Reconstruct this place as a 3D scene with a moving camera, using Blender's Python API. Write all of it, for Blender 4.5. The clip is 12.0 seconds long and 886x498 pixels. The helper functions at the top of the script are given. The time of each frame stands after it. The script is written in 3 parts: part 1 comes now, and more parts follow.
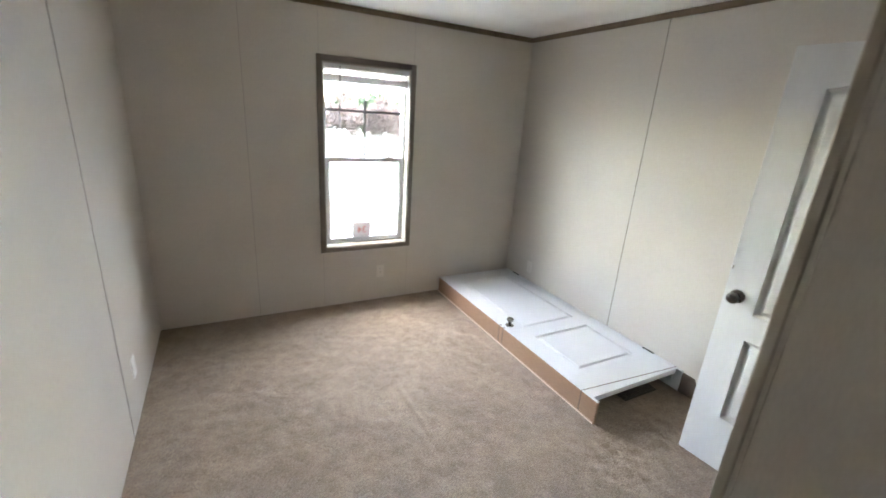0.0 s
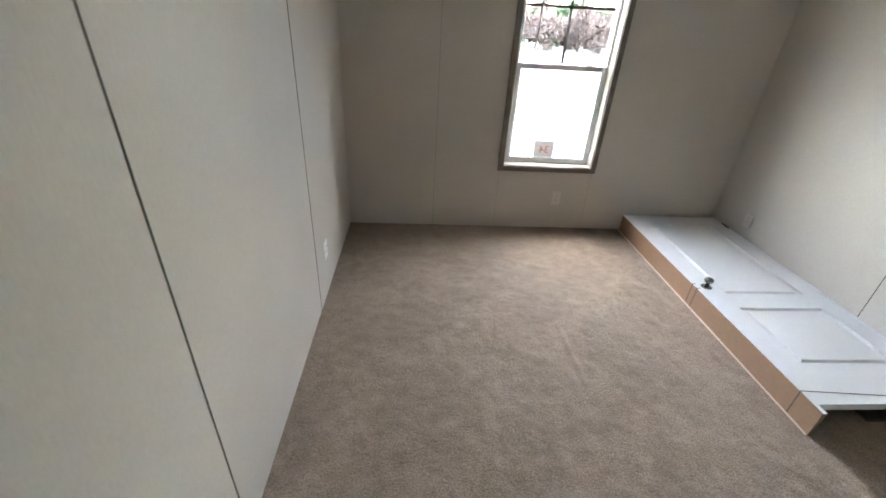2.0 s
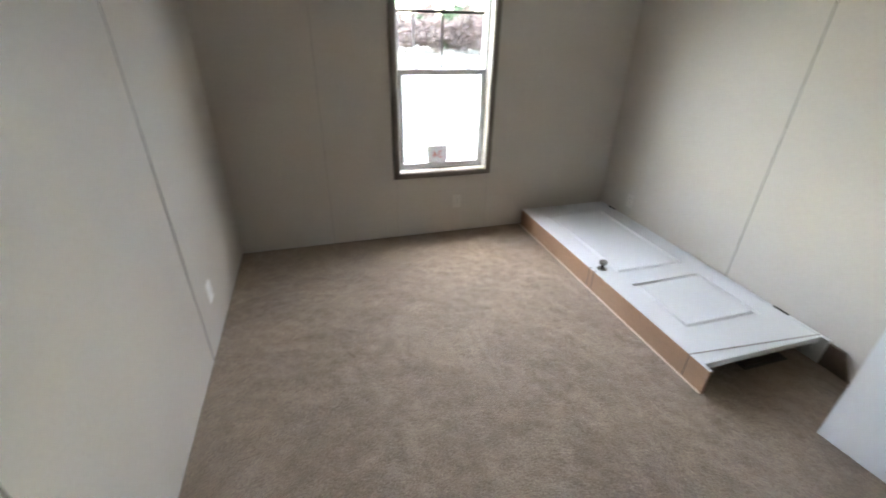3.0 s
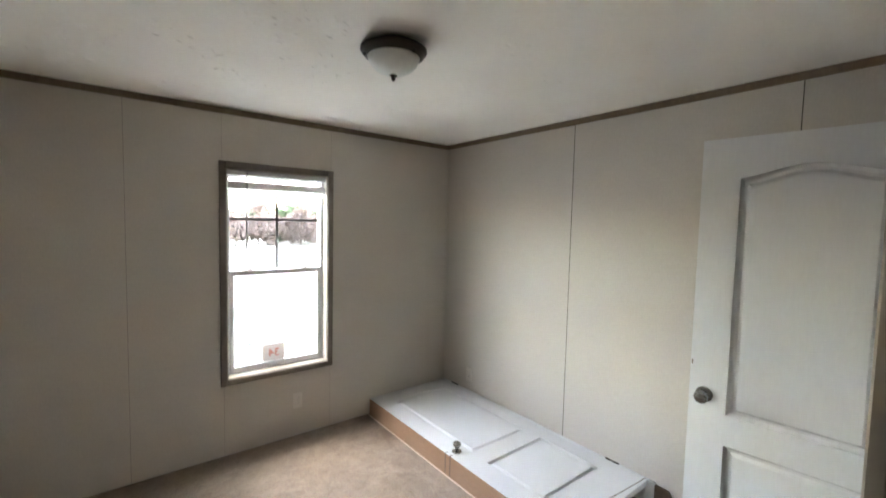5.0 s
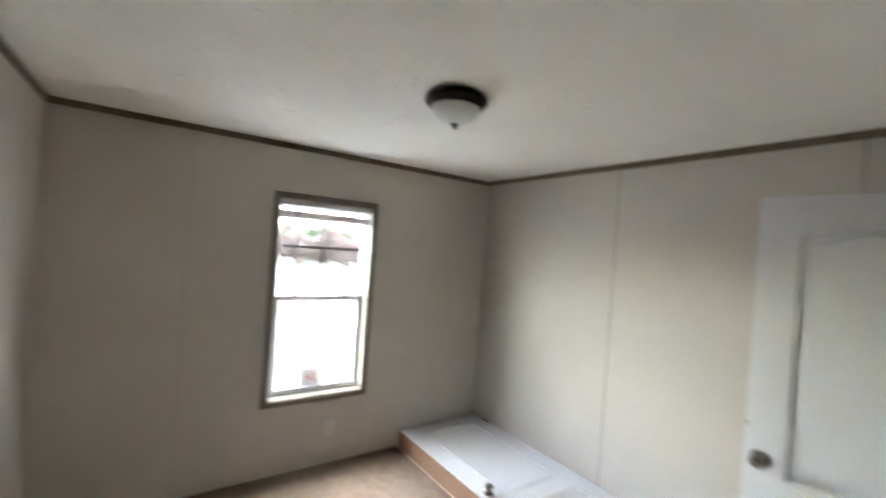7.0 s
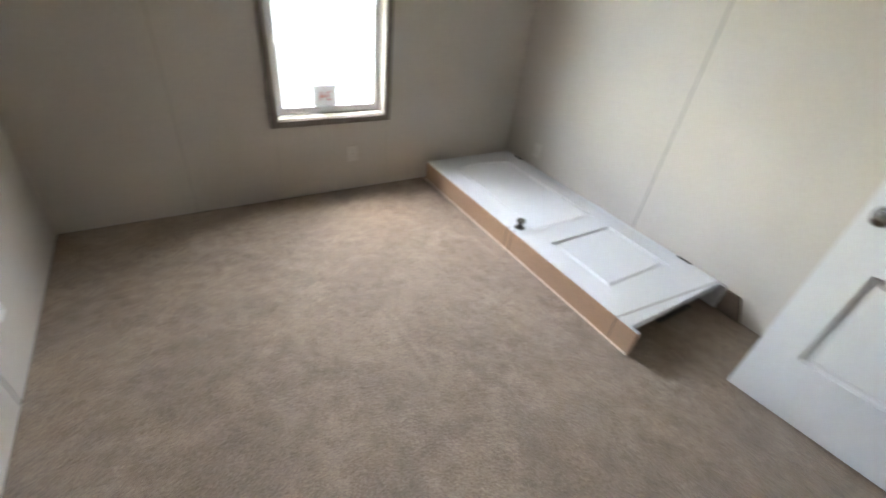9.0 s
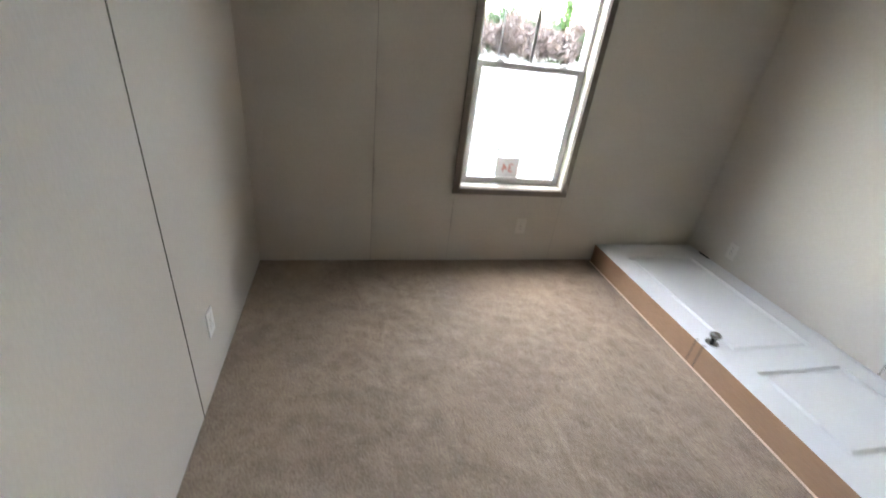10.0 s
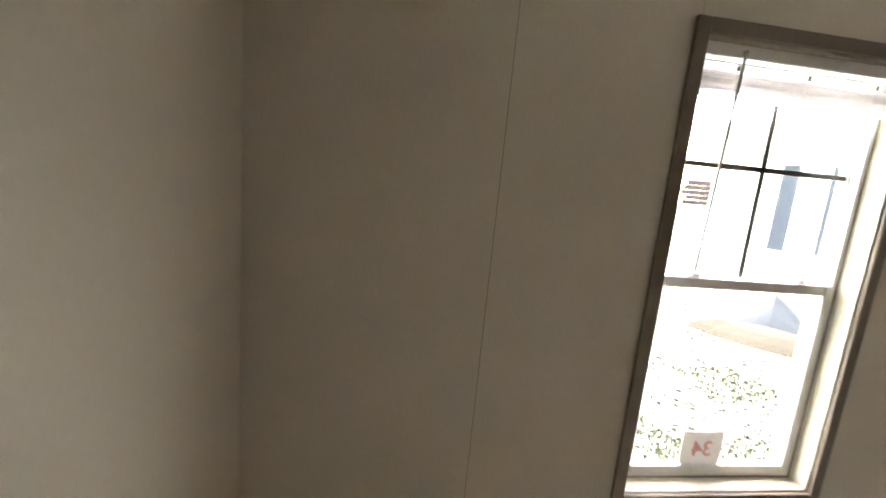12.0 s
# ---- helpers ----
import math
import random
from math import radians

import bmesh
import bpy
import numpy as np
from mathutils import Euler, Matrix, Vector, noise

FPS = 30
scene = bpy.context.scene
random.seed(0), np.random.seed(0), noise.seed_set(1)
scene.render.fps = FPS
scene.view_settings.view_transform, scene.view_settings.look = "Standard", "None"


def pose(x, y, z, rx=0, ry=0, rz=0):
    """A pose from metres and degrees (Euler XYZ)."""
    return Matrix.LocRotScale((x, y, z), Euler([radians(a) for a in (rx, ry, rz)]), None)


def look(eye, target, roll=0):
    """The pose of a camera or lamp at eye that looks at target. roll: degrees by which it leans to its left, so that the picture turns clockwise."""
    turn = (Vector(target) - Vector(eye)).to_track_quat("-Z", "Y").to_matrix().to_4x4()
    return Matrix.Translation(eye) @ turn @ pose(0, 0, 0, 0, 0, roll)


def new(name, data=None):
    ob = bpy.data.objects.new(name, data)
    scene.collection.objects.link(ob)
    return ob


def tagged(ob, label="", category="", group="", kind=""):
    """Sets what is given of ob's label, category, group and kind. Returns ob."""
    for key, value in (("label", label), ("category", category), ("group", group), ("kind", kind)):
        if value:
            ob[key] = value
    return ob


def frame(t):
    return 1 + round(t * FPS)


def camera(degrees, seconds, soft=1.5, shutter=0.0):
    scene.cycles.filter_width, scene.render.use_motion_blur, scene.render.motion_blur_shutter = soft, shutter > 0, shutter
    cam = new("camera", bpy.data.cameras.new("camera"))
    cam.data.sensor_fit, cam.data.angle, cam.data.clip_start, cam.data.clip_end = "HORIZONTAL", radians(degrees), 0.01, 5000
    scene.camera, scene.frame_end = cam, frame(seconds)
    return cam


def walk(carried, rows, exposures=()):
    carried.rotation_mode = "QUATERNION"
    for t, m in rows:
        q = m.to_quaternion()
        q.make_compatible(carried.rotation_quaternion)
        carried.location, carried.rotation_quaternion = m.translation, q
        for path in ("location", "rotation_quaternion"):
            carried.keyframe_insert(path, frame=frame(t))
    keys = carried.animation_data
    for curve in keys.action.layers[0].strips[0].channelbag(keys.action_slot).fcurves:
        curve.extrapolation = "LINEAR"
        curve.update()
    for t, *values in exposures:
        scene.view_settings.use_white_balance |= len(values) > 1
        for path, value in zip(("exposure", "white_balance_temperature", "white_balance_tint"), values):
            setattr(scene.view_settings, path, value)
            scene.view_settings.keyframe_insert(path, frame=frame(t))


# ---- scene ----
# ---- camera ----
cam = camera(93.8, 12.0, soft=1.7, shutter=0.4)
PATH = [
    (0, (0.513, 0.653, 1.658), (1.42, 2.325, 1.041), 3.9),
    (0.5, (0.462, 0.693, 1.634), (1.177, 2.41, 0.898), 5.7),
    (1, (0.427, 0.723, 1.598), (0.794, 2.471, 0.697), 5.7),
    (1.5, (0.436, 0.781, 1.597), (0.613, 2.524, 0.633), 4.0),
    (2, (0.527, 0.858, 1.551), (0.669, 2.592, 0.564), 3.5),
    (2.5, (0.588, 0.902, 1.551), (0.763, 2.636, 0.57), 2.3),
    (3, (0.656, 0.944, 1.562), (1.168, 2.626, 0.608), 1.3),
    (3.5, (0.705, 0.966, 1.564), (1.573, 2.543, 0.692), 1.1),
    (3.7, (0.706, 0.977, 1.579), (1.712, 2.508, 0.778), 1.3),
    (5.3, (0.589, 0.916, 1.678), (1.816, 2.495, 1.661), 0.4),
    (5.5, (0.544, 0.932, 1.705), (1.685, 2.574, 1.754), 1.2),
    (6, (0.468, 0.93, 1.712), (1.297, 2.742, 1.876), 3.9),
    (6.5, (0.466, 0.927, 1.732), (1.131, 2.807, 1.876), 6.1),
    (7, (0.519, 0.961, 1.704), (1.659, 2.604, 1.698), 4.1),
    (7.2, (0.555, 0.959, 1.667), (1.902, 2.433, 1.567), 3.3),
    (8.8, (0.682, 1.295, 1.474), (1.824, 2.552, 0.416), 7.6),
    (9, (0.702, 1.359, 1.466), (1.653, 2.695, 0.321), 7.7),
    (9.5, (0.662, 1.45, 1.433), (1.289, 2.935, 0.249), 8.3),
    (10, (0.535, 1.604, 1.434), (0.984, 3.303, 0.478), 7.4),
    (10.5, (0.457, 1.808, 1.462), (0.875, 3.592, 0.66), 6.0),
    (11, (0.43, 2.179, 1.48), (0.686, 4.037, 0.786), 5.3),
    (11.5, (0.412, 2.493, 1.521), (0.57, 4.426, 1.031), 5.2),
    (11.8, (0.371, 2.735, 1.506), (0.634, 4.686, 1.138), 5.9),
    (12, (0.386, 2.859, 1.517), (0.65, 4.813, 1.181), 5.3),
]
EXPOSURES = [(0.0, 7.35, 7450, 10), (1.0, 7.01, 7450, 10), (2.0, 7.03, 7450, 10), (3.5, 6.96, 7450, 10), (5.5, 7.18, 7800, 10), (6.0, 7.40, 7800, 10), (6.5, 7.36, 7550, 10),
             (7.0, 7.18, 7450, 10), (9.0, 7.11, 7550, 10), (9.5, 7.11, 7550, 10), (10.0, 6.97, 7550, 10), (10.5, 6.93, 7550, 10), (11.0, 7.05, 7550, 10), (11.5, 7.13, 7900, 10.5), (12.0, 6.90, 9400, 11)]
walk(cam, [(t, look(eye, target, roll)) for t, eye, target, roll in PATH], EXPOSURES)

# ---- light ----
SUN_ELEVATION, SUN_AZIMUTH = 66.0, 338.0   # azimuth clockwise from +y
world = bpy.data.worlds.new("sky")
scene.world = world
world.use_nodes = True
sky = world.node_tree.nodes.new("ShaderNodeTexSky")
sky.sky_type, sky.sun_disc = "NISHITA", False
sky.sun_elevation, sky.sun_rotation = radians(SUN_ELEVATION), radians(SUN_AZIMUTH)
sky.air_density, sky.dust_density, sky.ozone_density = 1.0, 0.5, 1.0
background = world.node_tree.nodes["Background"]
background.inputs["Strength"].default_value = 0.15
world.node_tree.links.new(sky.outputs[0], background.inputs[0])
sun = new("sun", bpy.data.lights.new("sun", "SUN"))
sun.data.energy, sun.data.angle, sun.data.color = 0.8, radians(165), (1.0, 0.97, 0.93)
az, el = radians(SUN_AZIMUTH), radians(SUN_ELEVATION)
sun_from = Vector((math.sin(az) * math.cos(el), math.cos(az) * math.cos(el), math.sin(el)))
sun.matrix_world = look(sun_from * 40, (0, 0, 0))


# ---- materials ----
def material(name, light, dark=None, rough=0.6, metal=0.0, large=2.0, fine=60.0, stretch=(1, 1, 1), bump=0.1, depth=0.002, amount=0.5,
             random_tint=0.0, sheen=0.0):
    """A surface with colour that drifts at two scales, and a fine relief."""
    m = bpy.data.materials.new(name)
    m.use_nodes = True
    nodes, links = m.node_tree.nodes, m.node_tree.links
    shader = nodes["Principled BSDF"]
    shader.inputs["Roughness"].default_value = rough
    shader.inputs["Metallic"].default_value = metal
    shader.inputs["Sheen Weight"].default_value = sheen
    dark = dark or tuple(c * 0.85 for c in light)
    place = nodes.new("ShaderNodeNewGeometry")
    scaling = nodes.new("ShaderNodeVectorMath")
    scaling.operation = "MULTIPLY"
    scaling.inputs[1].default_value = stretch
    links.new(place.outputs["Position"], scaling.inputs[0])
    big, small = nodes.new("ShaderNodeTexNoise"), nodes.new("ShaderNodeTexNoise")
    big.inputs["Scale"].default_value, small.inputs["Scale"].default_value = large, fine
    big.inputs["Detail"].default_value, small.inputs["Detail"].default_value = 4, 3
    links.new(place.outputs["Position"], big.inputs["Vector"])
    links.new(scaling.outputs[0], small.inputs["Vector"])
    both = nodes.new("ShaderNodeMix")
    both.inputs[0].default_value = amount
    links.new(big.outputs["Fac"], both.inputs[2])
    links.new(small.outputs["Fac"], both.inputs[3])
    ramp = nodes.new("ShaderNodeValToRGB")
    ramp.color_ramp.elements[0].position, ramp.color_ramp.elements[1].position = 0.34, 0.66
    ramp.color_ramp.elements[0].color, ramp.color_ramp.elements[1].color = (*dark, 1), (*light, 1)
    links.new(both.outputs[0], ramp.inputs[0])
    colour = ramp.outputs[0]
    if random_tint:
        info, tint = nodes.new("ShaderNodeObjectInfo"), nodes.new("ShaderNodeHueSaturation")
        span = nodes.new("ShaderNodeMapRange")
        span.inputs[3].default_value, span.inputs[4].default_value = 1 - random_tint, 1 + random_tint
        links.new(info.outputs["Random"], span.inputs[0])
        links.new(span.outputs[0], tint.inputs["Value"])
        links.new(colour, tint.inputs["Color"])
        colour = tint.outputs[0]
    links.new(colour, shader.inputs["Base Color"])
    if bump:
        relief = nodes.new("ShaderNodeBump")
        relief.inputs["Strength"].default_value, relief.inputs["Distance"].default_value = bump, depth
        links.new(small.outputs["Fac"], relief.inputs["Height"])
        links.new(relief.outputs[0], shader.inputs["Normal"])
    return m


PANEL = material("vinyl_wall_panel", (0.545, 0.505, 0.45), (0.485, 0.45, 0.40), 0.5, large=1.6, fine=140, stretch=(1, 1, 0.3), bump=0.07, depth=0.001, random_tint=0.015)
SEAM_STRIP = material("dark_seam_strip", (0.065, 0.055, 0.045), (0.045, 0.038, 0.03), 0.7, large=5, fine=50)
SEAM_MID = material("brown_seam_strip", (0.29, 0.26, 0.225), (0.24, 0.215, 0.185), 0.7)
SEAM_FAINT = material("faint_seam_strip", (0.40, 0.37, 0.325), (0.35, 0.32, 0.285), 0.7)
CORNER = material("beige_brown_corner_strip", (0.42, 0.37, 0.31), (0.36, 0.31, 0.26), 0.5, large=4, fine=70, stretch=(1, 1, 0.15))
SEAM = material("panel_backing", (0.10, 0.085, 0.07), rough=0.9)
CEILING = material("textured_ceiling", (0.87, 0.845, 0.80), (0.83, 0.805, 0.76), 0.9, large=3, fine=45, stretch=(1, 2.2, 1), bump=0.4, depth=0.006, amount=0.35)
CASING = material("grey_brown_casing", (0.17, 0.14, 0.118), (0.125, 0.103, 0.086), 0.5, large=6, fine=70, stretch=(1, 1, 0.15), bump=0.15, depth=0.001)
TRIM = material("brown_wood_trim", (0.205, 0.145, 0.094), (0.14, 0.098, 0.063), 0.5, large=6, fine=70, stretch=(1, 1, 0.15), bump=0.15, depth=0.001)
CARPET = material("carpet", (0.355, 0.275, 0.208), (0.165, 0.122, 0.089), 0.97, large=13, fine=165, stretch=(0.9, 1.1, 1), bump=0.48, depth=0.011, amount=0.72, sheen=0.15)
_nodes, _links = CARPET.node_tree.nodes, CARPET.node_tree.links
_place, _dents, _lay = _nodes.new("ShaderNodeNewGeometry"), _nodes.new("ShaderNodeTexNoise"), _nodes.new("ShaderNodeTexNoise")
_dents.inputs["Scale"].default_value, _dents.inputs["Detail"].default_value, _dents.inputs["Distortion"].default_value = 46, 5, 0.8
_lay.inputs["Scale"].default_value, _lay.inputs["Detail"].default_value, _lay.inputs["Distortion"].default_value = 2.8, 3, 1.2
for _n in (_dents, _lay):
    _links.new(_place.outputs["Position"], _n.inputs["Vector"])
_dent_bump, _tone, _range = _nodes.new("ShaderNodeBump"), _nodes.new("ShaderNodeHueSaturation"), _nodes.new("ShaderNodeMapRange")
_dent_bump.inputs["Strength"].default_value, _dent_bump.inputs["Distance"].default_value = 0.3, 0.012
_pits = _nodes.new("ShaderNodeMapRange")
_pits.inputs[1].default_value, _pits.inputs[2].default_value = 0.36, 0.47
_links.new(_dents.outputs["Fac"], _pits.inputs[0])
_links.new(_pits.outputs[0], _dent_bump.inputs["Height"])
_fine_bump = _nodes["Bump"]
_links.new(_dent_bump.outputs[0], _fine_bump.inputs["Normal"])
_range.inputs[1].default_value, _range.inputs[2].default_value, _range.inputs[3].default_value, _range.inputs[4].default_value = 0.40, 0.60, 0.90, 1.07
_links.new(_lay.outputs["Fac"], _range.inputs[0])
_links.new(_range.outputs[0], _tone.inputs["Value"])
_links.new(_nodes["Color Ramp"].outputs[0], _tone.inputs["Color"])
_links.new(_tone.outputs[0], _nodes["Principled BSDF"].inputs["Base Color"])
DOOR_WHITE = material("white_door_paint", (0.64, 0.65, 0.655), (0.605, 0.615, 0.62), 0.52, large=3, fine=90, stretch=(1, 1, 0.2), bump=0.08, depth=0.0008)
VINYL = material("white_vinyl", (0.64, 0.645, 0.655), (0.60, 0.605, 0.615), 0.35, fine=40, bump=0.03)
CREAM = material("cream_jamb_paint", (0.42, 0.39, 0.33), (0.36, 0.33, 0.275), 0.5, large=9, fine=60, bump=0.08)
KRAFT = material("raw_jamb_board", (0.33, 0.208, 0.13), (0.285, 0.175, 0.107), 0.8, large=5, fine=120, stretch=(1, 0.2, 1), bump=0.12, depth=0.001)
# raw jamb board again, darkened in colour for the shade it lies in
SHADED_BOARD = material("shaded_brown_board", (0.17, 0.13, 0.095), (0.12, 0.092, 0.068), 0.85, large=8, fine=110, bump=0.12, depth=0.001)
PALE_EDGE = material("pale_board_edge", (0.70, 0.55, 0.44), (0.62, 0.47, 0.36), 0.8)
STRAP = material("dark_strap", (0.12, 0.08, 0.055), rough=0.5)
PLATE_WHITE = material("white_outlet_plastic", (0.82, 0.82, 0.81), (0.79, 0.79, 0.78), 0.35, bump=0.02)
BRONZE = material("dark_bronze", (0.035, 0.026, 0.022), (0.022, 0.017, 0.015), 0.38, 0.6, fine=50, bump=0.05)
CHROME = material("brushed_nickel", (0.36, 0.35, 0.34), (0.28, 0.275, 0.27), 0.16, 1.0, fine=80, bump=0.03)
FROSTED = material("frosted_glass_bowl", (0.74, 0.76, 0.73), (0.64, 0.66, 0.64), 0.5, large=7, fine=30, bump=0.05)
PLATE = material("outlet_plastic", (0.61, 0.575, 0.525), (0.58, 0.545, 0.495), 0.35, bump=0.02)
SLOT = material("outlet_slot", (0.05, 0.045, 0.04), rough=0.6)
PAPER = material("paper_sign", (0.72, 0.70, 0.69), (0.66, 0.63, 0.62), 0.8, fine=30)
RED_INK = material("red_ink", (0.66, 0.30, 0.26), rough=0.7)
VENT = material("floor_vent_metal", (0.09, 0.07, 0.055), rough=0.45, metal=0.5)
WAND = material("wand_plastic", (0.20, 0.20, 0.203), (0.17, 0.17, 0.173), 0.4)
GRILLE = material("window_grille", (0.05, 0.048, 0.047), (0.04, 0.038, 0.037), 0.5)
BLIND = material("blind_vinyl", (0.90, 0.89, 0.90), (0.86, 0.85, 0.87), 0.45, fine=40, bump=0.05)
SIDING = material("white_siding", (0.78, 0.78, 0.77), (0.70, 0.70, 0.69), 0.6, large=1, fine=20)
SHUTTER = material("blue_shutter", (0.026, 0.036, 0.052), (0.020, 0.028, 0.042), 0.6)
ROOFING = material("pale_metal_roof", (0.55, 0.55, 0.54), (0.46, 0.46, 0.45), 0.9, fine=25)
TARP = material("blue_grey_tarp", (0.018, 0.022, 0.028), (0.012, 0.015, 0.02), 0.5, large=3, fine=15, bump=0.3, depth=0.02)
SOIL = material("bare_soil", (0.06, 0.048, 0.035), (0.045, 0.036, 0.026), 0.95, large=2, fine=30, bump=0.6, depth=0.03)
GROUND = material("yard_ground", (0.25, 0.24, 0.21), (0.12, 0.115, 0.09), 0.95, large=0.7, fine=14, bump=0.7, depth=0.03)
LEAF_GREEN = material("green_leaves", (0.085, 0.12, 0.06), (0.055, 0.08, 0.04), 0.7, large=0.5, fine=4)
LEAF_BRIGHT = material("bright_conifer_leaves", (0.075, 0.14, 0.03), (0.05, 0.10, 0.02), 0.7, large=0.8, fine=5)
LEAF_RUST = material("rust_autumn_leaves", (0.19, 0.135, 0.115), (0.13, 0.095, 0.08), 0.7, large=0.5, fine=4)
LITTER = material("dry_leaf_litter", (0.035, 0.028, 0.02), (0.02, 0.016, 0.011), 0.9, large=3, fine=9)
GRASS = material("yard_grass", (0.055, 0.065, 0.022), (0.035, 0.045, 0.016), 0.8, large=2, fine=9)
BARK = material("bark", (0.12, 0.09, 0.07), (0.07, 0.05, 0.04), 0.95, fine=20, bump=0.5, depth=0.01)
BRICK_RED = material("stacked_red_boards", (0.026, 0.013, 0.012), (0.018, 0.010, 0.009), 0.8, fine=12)
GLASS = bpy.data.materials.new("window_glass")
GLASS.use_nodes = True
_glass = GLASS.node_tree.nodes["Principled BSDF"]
_glass.inputs["Base Color"].default_value = (0.26, 0.268, 0.268, 1)   # dark tint added to dim the overbright view outside
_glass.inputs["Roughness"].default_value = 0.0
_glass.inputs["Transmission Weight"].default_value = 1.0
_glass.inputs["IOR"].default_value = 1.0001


def translucent(m, share):
    """Lets a share of the light through a thin sheet."""
    nodes, links = m.node_tree.nodes, m.node_tree.links
    mix, thin = nodes.new("ShaderNodeMixShader"), nodes.new("ShaderNodeBsdfTranslucent")
    mix.inputs[0].default_value = share
    shader, out = nodes["Principled BSDF"], nodes["Material Output"]
    thin.inputs[0].default_value = shader.inputs["Base Color"].links[0].from_node.color_ramp.elements[1].color
    links.new(shader.outputs[0], mix.inputs[1])
    links.new(thin.outputs[0], mix.inputs[2])
    links.new(mix.outputs[0], out.inputs[0])


translucent(PAPER, 0.07)
translucent(BLIND, 0.7)
for leaves in (LEAF_GREEN, LEAF_BRIGHT, LEAF_RUST, GRASS):
    translucent(leaves, 0.3)
# even pale colour of the far window's pane
PALE_PANE = material("far_window_pale_pane", (0.62, 0.63, 0.62), (0.52, 0.54, 0.53), 0.3)


# ---- building helpers ----
def mesh_of(name, bm, mat, smooth=False):
    data = bpy.data.meshes.new(name)
    bmesh.ops.recalc_face_normals(bm, faces=bm.faces)
    bm.to_mesh(data)
    bm.free()
    for m in (mat if isinstance(mat, (list, tuple)) else [mat]):
        data.materials.append(m)
    if smooth:
        for p in data.polygons:
            p.use_smooth = True
    return data


def part(name, bm, mat, parent=None, label="", smooth=False):
    """One mesh object, under a thing or part if one is given."""
    ob = new(name, mesh_of(name, bm, mat, smooth))
    ob.parent = parent
    return tagged(ob, label)


def empty(name, m=None, label="", category="", group="", kind=""):
    ob = new(name)
    ob.empty_display_size = 0.1
    if m is not None:
        ob.matrix_world = m
    return tagged(ob, label, category, group, kind)


def box(x0, x1, y0, y1, z0, z1, bevel=0.0, segments=1, into=None):
    bm = into or bmesh.new()
    made = bmesh.ops.create_cube(bm, size=1.0, matrix=Matrix.LocRotScale(
        ((x0 + x1) / 2, (y0 + y1) / 2, (z0 + z1) / 2), None, (x1 - x0, y1 - y0, z1 - z0)))
    if bevel:
        edges = list({e for v in made["verts"] for e in v.link_edges})
        bmesh.ops.bevel(bm, geom=edges, offset=bevel, segments=segments, affect="EDGES", profile=0.5)
    return bm


def lathe(profile, steps=40, m=None):
    """Turns (radius, height) pairs round z."""
    bm = bmesh.new()
    rings = []
    for r, h in profile:
        rings.append([bm.verts.new((r * math.cos(2 * math.pi * i / steps), r * math.sin(2 * math.pi * i / steps), h)) for i in range(steps)])
    for a, b in zip(rings, rings[1:]):
        for i in range(steps):
            j = (i + 1) % steps
            bm.faces.new((a[i], a[j], b[j], b[i]))
    bm.faces.new(rings[0])
    bm.faces.new(rings[-1])
    if m is not None:
        bm.transform(m)
    return bm


def tube(points, radius, sides=8, into=None):
    bm = into or bmesh.new()
    rings = []
    pts = [Vector(p) for p in points]
    radii = radius if isinstance(radius, (list, tuple)) else [radius] * len(pts)
    for i, p in enumerate(pts):
        way = (pts[min(i + 1, len(pts) - 1)] - pts[max(i - 1, 0)]).normalized()
        q = way.to_track_quat("Z", "Y")
        rings.append([bm.verts.new(p + q @ Vector((radii[i] * math.cos(2 * math.pi * k / sides), radii[i] * math.sin(2 * math.pi * k / sides), 0))) for k in range(sides)])
    for a, b in zip(rings, rings[1:]):
        for i in range(sides):
            j = (i + 1) % sides
            bm.faces.new((a[i], a[j], b[j], b[i]))
    bm.faces.new(rings[0])
    bm.faces.new(rings[-1])
    return bm


# ---- the room: sizes ----
X1, Y1, TOP = 3.107, 4.0, 2.363         # right wall, window wall, ceiling
NEAR = 0.912                          # room side of the near wall
HALL = 1.42                           # right side of the entry passage
CORNER_Y = 0.966                      # end of the passage wall
BACK = -3.6                           # back of the passage, unseen; set deep to weaken bounced light
THICK, SKIN = 0.11, 0.010             # wall thickness, panel thickness
WX0, WX1, WZ0, WZ1 = 1.216, 1.928, 0.534, 1.977   # window opening
DX0, DX1, DTOP = 1.955, 2.675, 2.03               # side door opening in the near wall


def structure(name, bm, mat, label, category):
    return tagged(part(name, bm, mat), label, category, kind="structure")


def panels(wall, pieces, axis, at, side):
    """Wall panels (a0, a1, z0, z1) on the plane axis = at, facing side, as parts of the wall."""
    for a0, a1, z0, z1 in pieces:
        lo, hi = sorted((at, at - side * SKIN))
        bm = box(lo, hi, a0, a1, z0, z1, 0.0005) if axis == "x" else box(a0, a1, lo, hi, z0, z1, 0.0005)
        part("panel", bm, PANEL, wall)


def seam(wall, axis, at, side, along, z0, z1, half, mat, proud=-0.0006):
    """The strip that fills a joint between two panels, flush with them or a little proud."""
    lo, hi = sorted((at + side * proud, at - side * SKIN))
    bm = box(lo, hi, along - half, along + half, z0, z1) if axis == "x" else box(along - half, along + half, lo, hi, z0, z1)
    part("seam_strip", bm, mat, wall)


G = 0.0030   # half a panel joint
